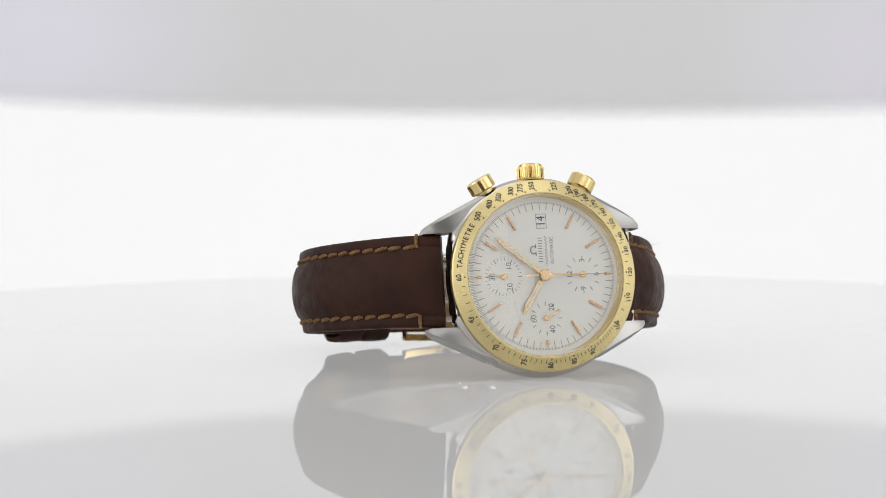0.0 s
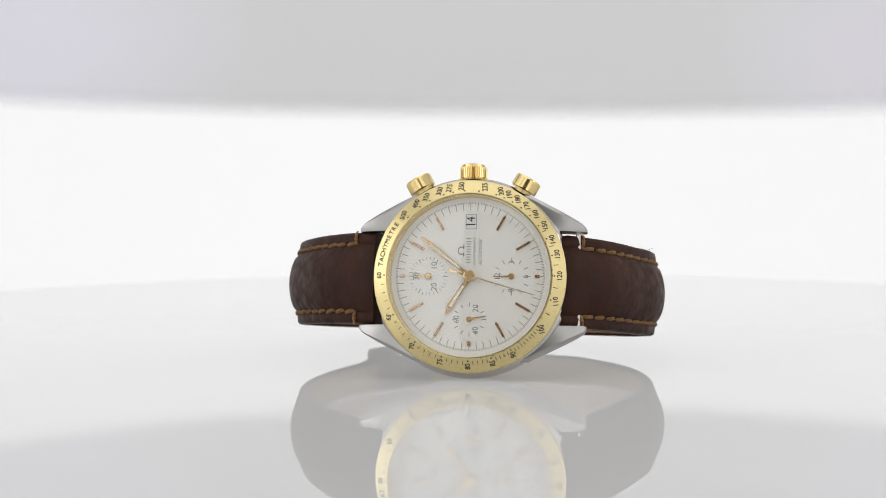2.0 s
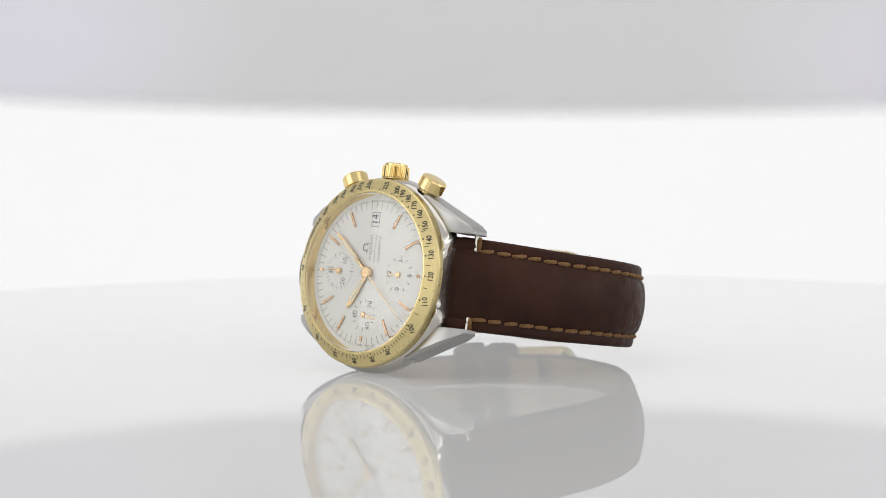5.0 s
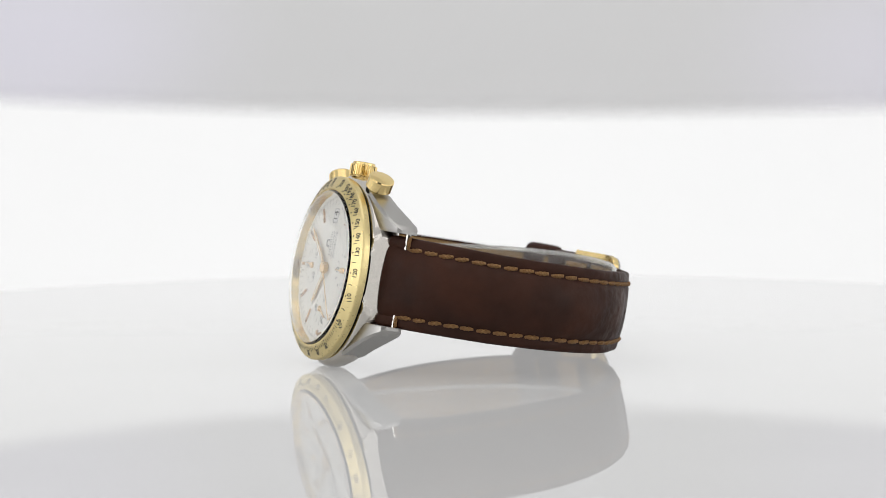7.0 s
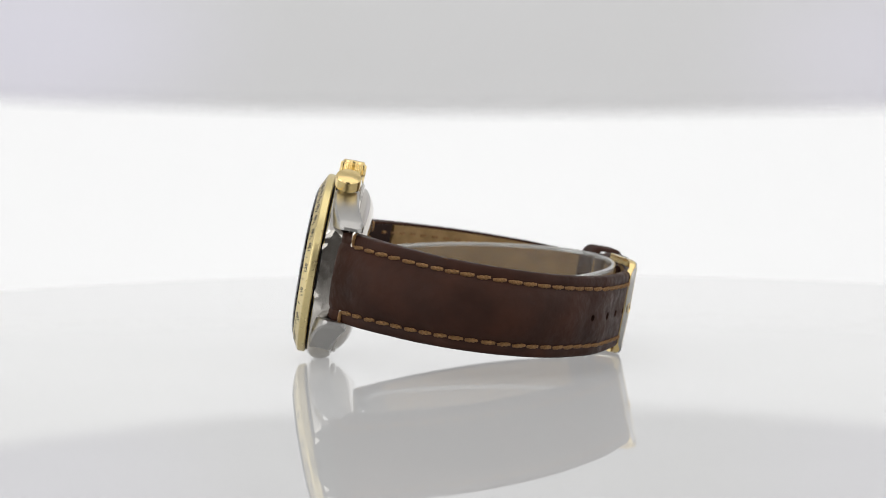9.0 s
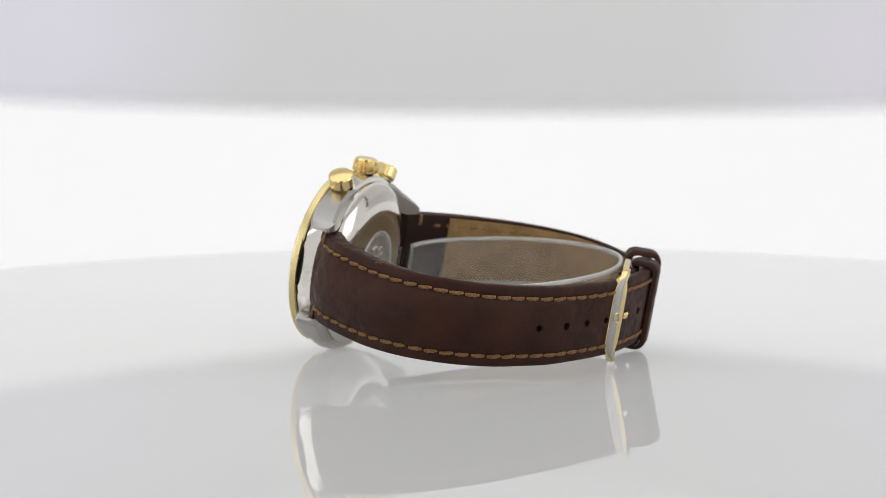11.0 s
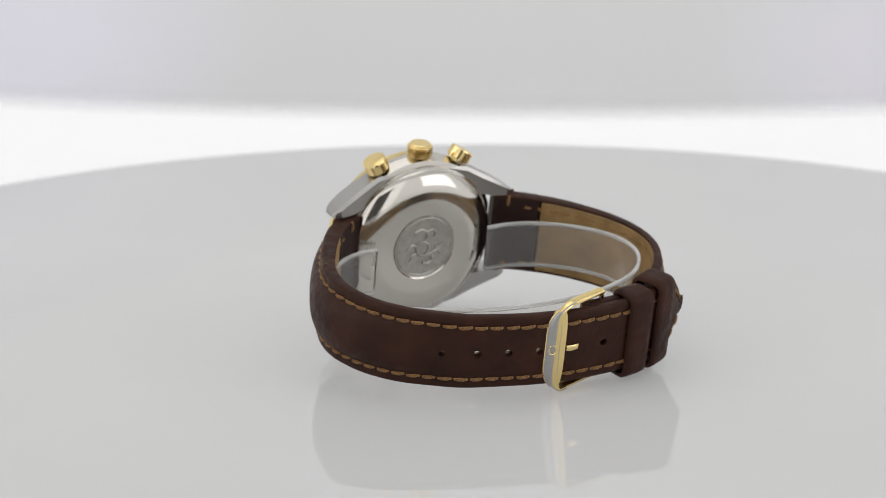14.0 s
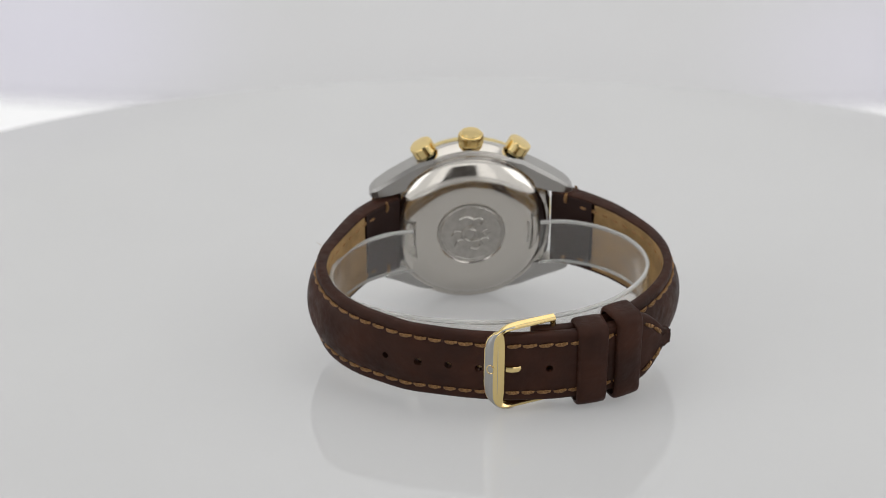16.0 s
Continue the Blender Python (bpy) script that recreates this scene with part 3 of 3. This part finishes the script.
SHORT = [(-18.7, -6.0), (-20.6, -6.9), (-23.5, -9.4), (-27.0, -12.7), (-30.9, -17.0), (-34.6, -22.8), (-37.6, -29.3), (-39.0, -36.5), (-38.2, -44.0), (-35.4, -50.5), (-30.6, -56.8), (-24.6, -61.8), (-18.0, -65.2), (-12.0, -66.5), (-5.0, -66.5)]


def rise(x, z):
    """How far the strap's middle line climbs towards three behind the case."""
    begin = 24
    t = min(1.0, max(0.0, (-z - begin) / (68 - begin)))
    return t * (2.6 - 0.03 * x)


def rise_short(x, z):
    """The same for the buckle half, which climbs evenly from the lugs."""
    return 0.4 * min(1.0, max(0.0, (-z - 6) / 5)) + 0.04 * max(0.0, -z - 10)


def strap_frames(points, turn, climb=rise):
    """Places along a strap: middle of the outer face, its outward normal, the length so far (mm)."""
    cut = curve_points([(x, 0, z) for x, z in points], 0.8)
    out = []
    for k, (p, s) in enumerate(cut):
        a, b = cut[max(0, k - 1)][0], cut[min(len(cut) - 1, k + 1)][0]
        t = (b - a).normalized()
        out.append((Vector((p.x, climb(p.x, p.z), p.z)), Vector((t.z, 0, -t.x)) * turn, t, s))
    return out


def strap_width(s):
    return 18.5 - 2.3 * min(1.0, s / 78)


def sweep(frames, section, w0=None):
    """Skin a closed section, given as a function of (index, length), along the frames."""
    bm = bmesh.new()
    rows = []
    for k, (p, n, t, s) in enumerate(frames):
        rows.append([bm.verts.new((p + Vector((0, y, 0)) + n * h) * MM) for y, h in section(k, s)])
    m = len(rows[0])
    for a, b in zip(rows, rows[1:]):
        for k in range(m):
            bm.faces.new((a[k], a[(k + 1) % m], b[(k + 1) % m], b[k]))
    bm.faces.new(rows[0])
    bm.faces.new(rows[-1][::-1])
    return bm


def strand(length, r):
    """One stitch of twisted thread, bowed, ends sunk."""
    bm = bmesh.new()
    rows = []
    n = 21
    for k in range(n):
        f = k / (n - 1)
        x = (f - 0.5) * length
        lift = r * 1.1 * math.sin(f * math.pi) ** 0.6 - r * 0.5
        rr = r * (0.55 + 0.45 * math.sin(f * math.pi) ** 0.4)
        tw = f * 9.5
        rows.append([bm.verts.new((x, rr * (1 + 0.12 * math.cos(2 * (q * math.tau / 8 - tw))) * math.cos(q * math.tau / 8) * 1.15, lift + rr * 0.85 * (1 + 0.12 * math.cos(2 * (q * math.tau / 8 - tw))) * math.sin(q * math.tau / 8))) for q in range(8)])
    for a, b in zip(rows, rows[1:]):
        for q in range(8):
            bm.faces.new((a[q], a[(q + 1) % 8], b[(q + 1) % 8], b[q]))
    bm.faces.new(rows[0][::-1])
    bm.faces.new(rows[-1])
    mesh = bpy.data.meshes.new("stitch")
    bmesh.ops.recalc_face_normals(bm, faces=bm.faces)
    bm.to_mesh(mesh)
    bm.free()
    mesh.materials.append(THREAD)
    mesh.shade_smooth()
    return mesh


STITCH = strand(2.85 * MM, 0.36 * MM)


def build_strap(w, name, points, turn, label, tip, last):
    frames = strap_frames(points, turn, rise if tip else rise_short)
    total = frames[-1][3]

    def half(s):
        h = strap_width(s) / 2
        if tip and s > total - 8.5:
            f = (s - (total - 8.5)) / 8.5
            h = h * max(0.2, 1 - f ** 1.6)
        elif s < 1.2:
            h *= 0.985
        return h

    def thick(s):
        return 4.3 - 2.3 * min(1.0, s / 45) if s < 45 else 2.0

    def pad(s):
        return 1.9 * min(1.0, max(0.0, (76 - s) / 34)) * min(1.0, 0.2 + s / 14)

    def upper(k, s):
        h, t, p = half(s), thick(s), pad(s)
        g = max(0.2, h - 2.35) if h > 2.6 else h * 0.7
        e = min(0.7, h * 0.3)
        low = -t + 0.75
        m = min(0.55, h * 0.5)
        ring = [(-h + m, low), (-h + m, -t + 0.08), (-h + 0.1, -t + 0.06), (-h, -t + 0.2), (-h, -0.75), (-h + e * 0.35, -0.28), (-h + e, -0.12), (-g - 0.55, -0.02), (-g - 0.1, -0.22), (-g + 0.35, 0.05)]
        for f in (0.8, 0.6, 0.4, 0.2, 0.0):
            ring.append((-g * f, 0.08 + p * max(0.0, 1 - f ** 2) ** 0.8))
        ring = ring + [(-y, q) for y, q in reversed(ring[:-1])]
        return ring

    strap = part(name, sweep(frames, upper), LEATHER, w, label, edge=50)

    def inner(a, b):
        sub = [f for f in frames if a <= f[3] <= b]

        def lin(k, s):
            h, t = half(s) - min(0.57, half(s) * 0.52), thick(s)
            return [(-h, -t + 0.74), (-h, -t + 0.15), (-h + 0.2, -t), (h - 0.2, -t), (h, -t + 0.15), (h, -t + 0.74)]
        return sweep(sub, lin)

    part("lining", inner(12.5, total), LINING, strap, "tan leather lining")
    part("lining_end", inner(0, 12.6), LEATHER_EDGE, strap, "dark leather turned over at the lug end")

    def put(s, y, lift=0.0, slant=0.0, under=False):
        f = min(frames, key=lambda q: abs(q[3] - s))
        p, n, t = f[0] + f[2] * (s - f[3]), f[1], f[2]
        if under:
            n = -n
            p = p + n * thick(s)
        side = n.cross(t)
        m = Matrix((t, side, n)).transposed().to_4x4()
        m.translation = (p + Vector((0, y, 0)) + n * lift) * MM
        return m @ pose(0, 0, 0, 0, 0, slant)

    def sew(m, nm="stitch", scale=1.0):
        ob = new(nm, STITCH)
        ob.parent = strap
        ob.matrix_basis = m @ Matrix.Diagonal((scale, 1, 1, 1))

    rnd = random.Random(7 if tip else 11)
    s = 6.7
    while s < last:
        for sy in (-1, 1):
            h = half(s)
            g = h - 2.35
            if g < 0.8:
                continue
            if tip and s > total - 10:
                continue
            sew(put(s + rnd.uniform(-0.12, 0.12), sy * g, -0.05, 7 + rnd.uniform(-4, 4), False), scale=rnd.uniform(0.92, 1.06))
        s += 3.25
    if tip:
        flip = 1 if frames[-1][1].cross(frames[-1][2]).y > 0 else -1
        for sy in (-1, 1):
            for s in (total - 6.4, total - 3.9):
                g0, g1 = half(s - 0.6) - 2.1, half(s + 0.6) - 2.1
                lean = math.degrees(math.atan2(sy * (g1 - g0), 1.2)) * flip
                sew(put(s, sy * max(0.75, (g0 + g1) / 2), 0.0, lean))
    for sy in (-1, 1):
        sew(put(5.0, sy * (half(5.0) - 1.15), -0.02, 90 + rnd.uniform(-5, 5)), scale=1.0)
        sew(put(5.0, sy * (half(5.0) - 1.15), 0.0, 90, True), scale=0.9)
        q = 9.5
        while q < total - 12:
            sew(put(q, sy * (half(q) - 2.4), -0.36, 0, True), "inner_stitch", 0.95)
            q += 3.25
    return strap, put, half, thick, frames, total


def build_keeper(w, frames, s0, wide, inner_low, inner_high, extra, drop, label):
    """A leather loop round both layers of the strap."""
    mid = min(frames, key=lambda q: abs(q[3] - s0))
    p, n, t = mid[0] - Vector((0, drop, 0)), mid[1], mid[2]
    h = strap_width(mid[3]) / 2 + extra
    bm = bmesh.new()
    loop = []
    corner = 1.3
    for cy, cz, a0 in ((h - corner, inner_high - corner, 0), (-h + corner, inner_high - corner, 90), (-h + corner, inner_low + corner, 180), (h - corner, inner_low + corner, 270)):
        for k in range(6):
            a = radians(a0 + k * 18)
            loop.append((cy, cz, math.cos(a), math.sin(a)))
    rows = []
    prof = [(-1.0, 0.0), (-0.97, 0.65), (-0.86, 0.95), (-0.4, 1.05), (0.4, 1.05), (0.86, 0.95), (0.97, 0.65), (1.0, 0.0)]
    for f, lift in prof:
        fr = f * wide / 2
        rows.append([bm.verts.new((p + t * fr + Vector((0, cy + (corner + lift) * c, 0)) + n * (cz + (corner + lift) * q)) * MM) for cy, cz, c, q in loop])
    m = len(loop)
    for a, b in zip(rows, rows[1:] + rows[:1]):
        for k in range(m):
            bm.faces.new((a[k], a[(k + 1) % m], b[(k + 1) % m], b[k]))
    return part("keeper", bm, LEATHER, w, label, edge=50)


def build_buckle(w):
    """A stirrup buckle: one bent frame, broad in front, whose arms run back to the pin."""
    y0, y1 = -6.7, 12.2
    mid = (y0 + y1) / 2
    buckle = new("buckle")
    buckle.parent = w
    half_path = [(-5.4, 0, -64.6), (-2.2, 0, -66.2), (1.2, 0, -67.9), (3.2, 0.1, -69.0), (4.5, 0.75, -69.6), (5.0, 2.2, -69.75), (5.05, 5.5, -69.9)]
    half_path = [(x + 1.1 * min(1.0, (x + 9) / 10), d, z + 0.25) for x, d, z in half_path]
    path = [(x, y0 + d, z) for x, d, z in half_path] + [(x, y1 - d, z) for x, d, z in reversed(half_path)]
    cut = curve_points(path, 0.5)
    total = cut[-1][1]

    def band(inside, outside, top, low, a, b, slope=-0.45):
        """A strip of the frame between two offsets from its line, from length a to b."""
        bm = bmesh.new()
        rows = []
        for k, (p, s) in enumerate(cut):
            if not a <= s <= b:
                continue
            u, v = cut[max(0, k - 1)][0], cut[min(len(cut) - 1, k + 1)][0]
            t = (v - u).normalized()
            out = Vector((0.32, 0, -0.95))
            out = (out - t * out.dot(t)).normalized()
            side = t.cross(out)
            front = max(0.0, 1 - (abs(s - total / 2) / (total / 2 - 12.1)) ** 6) if abs(s - total / 2) < total / 2 - 12.1 else 0.0
            w0, w1 = inside(front), outside(front)
            ring = [(w0, low), (w0, -slope * top), (w0 + 0.42 * (w1 - w0), top), (w0 + 0.72 * (w1 - w0), top), (w1, top * 0.45), (w1, low)]
            rows.append([bm.verts.new((p + side * q + out * r) * MM) for q, r in ring])
        m = len(rows[0])
        for u, v in zip(rows, rows[1:]):
            for k in range(m):
                bm.faces.new((u[k], u[(k + 1) % m], v[(k + 1) % m], v[k]))
        bm.faces.new(rows[0])
        bm.faces.new(rows[-1][::-1])
        return bm

    part("frame", band(lambda f: 0.75 + 0.55 * f, lambda f: -0.75 - 2.2 * f, 0.75, -0.75, 0, total, 0.2), GOLD, buckle, "polished gold buckle frame", edge=50)
    part("face", band(lambda f: 0.3 * f - 0.2, lambda f: -0.55 - 2.2 * f, 0.84, 0.5, 8.6, total - 8.6), STEEL_SATIN, buckle, "satin steel face of the buckle", edge=50)
    part("pin_bar", tube([(-4.7 * MM, y * MM, -64.9 * MM) for y in (y0 + 0.4, mid, y1 - 0.4)], 0.0006, 10), STEEL, buckle)
    bm = bmesh.new()
    rows = []
    for x, z, h in ((0.9, -68.2, 0.55), (1.4, -69.3, 0.62), (2.0, -69.9, 0.66), (3.4, -70.2, 0.68), (4.6, -70.1, 0.6)):
        rows.append([bm.verts.new((x * MM, (mid + 0.2 + q) * MM, (z + r) * MM)) for q, r in ((-h, 0.9), (-h, 0.2), (-h * 0.6, 0), (h * 0.6, 0), (h, 0.2), (h, 0.9))])
    for u, v in zip(rows, rows[1:]):
        for k in range(6):
            bm.faces.new((u[k], u[(k + 1) % 6], v[(k + 1) % 6], v[k]))
    bm.faces.new(rows[0])
    bm.faces.new(rows[-1][::-1])
    part("tongue", bm, GOLD, buckle, "gold buckle tongue", edge=50)
    ring = [((7.75 - 0.75 * 0.95 * math.cos(k * math.tau / 24)) * MM, (mid + 0.2 + 1.05 * math.sin(k * math.tau / 24)) * MM, (-70.0 - 0.75 * 0.32 * math.cos(k * math.tau / 24)) * MM) for k in range(24)]
    part("emblem", tube(ring, 0.00012, 6, True), GOLD, buckle, "small ring emblem on the bar")
    return buckle


build_case(watch)
build_bezel(watch)
build_crystal(watch)
_, c_top, c_low, c_sec = build_dial(watch)
sweep_hand, small_hand = build_pointers(watch, c_top, c_low, c_sec)
build_crown(watch)
build_pusher(watch, 60.5)
build_pusher(watch, 119.5)
build_case_back(watch)
long_strap, put_long, half_long, thick_long, long_frames, long_total = build_strap(watch, "long_strap", LONG, -1, "brown leather strap with ochre stitching and punched holes", True, 200)
short_strap, put_short, half_short, thick_short, short_frames, short_total = build_strap(watch, "short_strap", SHORT, 1, "brown leather buckle strap with ochre stitching", False, 86)


def strap_length_at(frames, x, z):
    return min(frames, key=lambda q: (q[0].x - x) ** 2 + (q[0].z - z) ** 2)[3]


HOLES = [(23.8, -58.9), (17.9, -62.6), (11.8, -65.1), (5.3, -67.2), (-1.5, -68.6), (-8.6, -69.2), (-15.2, -69.0)]


def punch(ob, cutters):
    """Cut the given rods out of a mesh, for good."""
    for rod in cutters:
        tool = new("punch", rod)
        mod = ob.modifiers.new("hole", "BOOLEAN")
        mod.operation, mod.solver, mod.object = "DIFFERENCE", "EXACT", tool
        bpy.context.view_layer.update()
        mesh = bpy.data.meshes.new_from_object(ob.evaluated_get(bpy.context.evaluated_depsgraph_get()))
        ob.modifiers.remove(mod)
        bpy.data.objects.remove(tool)
        old, ob.data = ob.data, mesh
        bpy.data.meshes.remove(old)
    ob.data.shade_smooth()
    ob.data.set_sharp_from_angle(angle=radians(50))


rods = []
for x, z in HOLES:
    bm = lathe(mm([(0, 1.2), (0.95, 0.45), (0.82, 0.02), (0.72, -0.3), (0.72, -6.0), (0, -6.0)]), 20, put_long(strap_length_at(long_frames, x, z), 0, 0.09))
    bmesh.ops.recalc_face_normals(bm, faces=bm.faces)
    rod = bpy.data.meshes.new("punch")
    bm.to_mesh(rod)
    bm.free()
    rods.append(rod)
punch(long_strap, rods)
for child in long_strap.children:
    if child.name.startswith("lining") and "end" not in child.name:
        punch(child, rods)
for k, (s, y, bend) in enumerate(((27.0, 8.75, 2.0), (28.3, 8.7, -1.4), (30.0, 8.75, 1.1))):
    m = put_long(s, y, -0.6)
    hair = [m @ Vector((q * bend * 0.2 * MM, (-0.35 + 0.45 * q * (1 - 0.18 * q) * (-1 if m.to_3x3()[1][1] < 0 else 1)) * MM, (0.3 * q - 0.12 * q * q * bend) * MM)) for q in (0, 0.5, 1.0, 1.5, 2.0, 2.5)]
    part("lint", tube(hair, 0.000035, 5), LINING, long_strap, "stray pale fibre on the strap edge")
build_keeper(watch, long_frames, strap_length_at(long_frames, -17.7, -68.4), 6.4, -4.6, 0.25, 0.6, 0.5, "fixed brown leather keeper loop")
build_keeper(watch, long_frames, strap_length_at(long_frames, -25.2, -65.8), 6.0, -5.4, 0.35, 1.1, 0.3, "loose brown leather keeper loop")
build_buckle(watch)

# ---- the clear cuff that holds the strap open ----
cuff = new("clear_cuff")
tagged(cuff, "clear plastic cuff bent round inside the watch strap", "display cuff")
CUFF = [(14.3, -13.3), (19.0, -13.6), (24.0, -16.0), (28.5, -20.5), (32.0, -26.5), (33.8, -34.0), (33.2, -42.0), (29.6, -49.0), (22.4, -56.0), (12.0, -61.5), (0.0, -64.0), (-12.0, -62.6), (-22.4, -57.8), (-29.6, -50.0), (-33.2, -42.0), (-33.8, -34.0), (-32.0, -26.5), (-28.5, -20.5), (-24.0, -16.0), (-19.0, -13.6), (-14.3, -13.3)]


def cuff_section(k, s):
    return [(-5.2, 0.3), (-5.05, 0.45), (5.05, 0.45), (5.2, 0.3), (5.2, -0.3), (5.05, -0.45), (-5.05, -0.45), (-5.2, -0.3)]


def cuff_rise(x, z):
    """The cuff lies level while the case leans back."""
    return -2.5 - 0.17 * (z + 13) - 0.03 * x


bm = sweep(strap_frames(CUFF, -1, cuff_rise), cuff_section)
band = part("band", bm, PLASTIC, cuff, "clear plastic band")
band.visible_shadow = False
for y in (-5.2, 5.2):
    line = [(p + Vector((0, y, 0))) * MM for p, n, t, s in strap_frames(CUFF, -1, cuff_rise)]
    rim = part("rim", tube(line, 0.00048, 8), PLASTIC_EDGE, cuff, "milky rounded edge of the plastic band")
    rim.visible_shadow = False


# the case sits a little askew between the two halves of the strap, and the buckle leans on the leather
ASKEW = SEAT.inverted() @ Matrix(((0.99927, 0.0042, -0.0379, -0.00112), (-0.0380, 0.1835, -0.98229, -0.03735), (0.00287, 0.98301, 0.1835, 0.02055), (0, 0, 0, 1))) @ Matrix.Scale(1.008, 4)
for ob in watch.children:
    if ob.name not in ("long_strap", "short_strap", "buckle") and "keeper" not in ob.name:
        ob.matrix_basis = ASKEW @ ob.matrix_basis
    elif ob.name == "buckle":
        ob.matrix_basis = pose(-12.6 * MM, 0, -64.25 * MM, 0, -8, 0) @ pose(7.6 * MM, 0, 63.4 * MM)


def motions():
    """The disc turns and, from ten seconds on, tips towards the camera, with all that stands on it."""
    tilt = {0.0: 0.0, 9.0: 0.0, 9.5: 0.02, 10.0: 0.3, 10.5: 1.1, 11.0: 2.3, 11.5: 3.75, 12.0: 5.3, 12.5: 6.85, 13.0: 8.35, 13.5: 9.85, 14.0: 11.3, 14.5: 12.8, 15.0: 14.25, 15.5: 15.65, 16.0: 17.05}
    keys = sorted(tilt)
    pivot = pose(0, 0.0062, 0.0237)
    disc_rows, watch_rows = [], []
    for k in range(33):
        t = k * 0.5
        spin = 18.69 - 11.63 * t - 0.0225 * t * t
        tip = float(np.interp(t, keys, [tilt[q] for q in keys]))
        m = pivot @ pose(-0.000028 * tip, 0, 0, tip, 0, 0) @ pivot.inverted() @ pose(0, 0, 0, 0, 0, spin)
        disc_rows.append((t, m))
        watch_rows.append((t, m @ SEAT))
    walk(turntable, disc_rows)
    walk(watch, watch_rows)
    walk(cuff, watch_rows)
    walk(sweep_hand, [(t, ASKEW @ hand_pose(0, 0, FACE + 0.95, 180 + 8 * t)) for t in (0.0, 4.0, 8.0, 12.0, 16.0)])
    walk(small_hand, [(t, ASKEW @ hand_pose(c_sec.x, c_sec.y, FACE + 0.2, 152 + 8 * t)) for t in (0.0, 4.0, 8.0, 12.0, 16.0)])


motions()
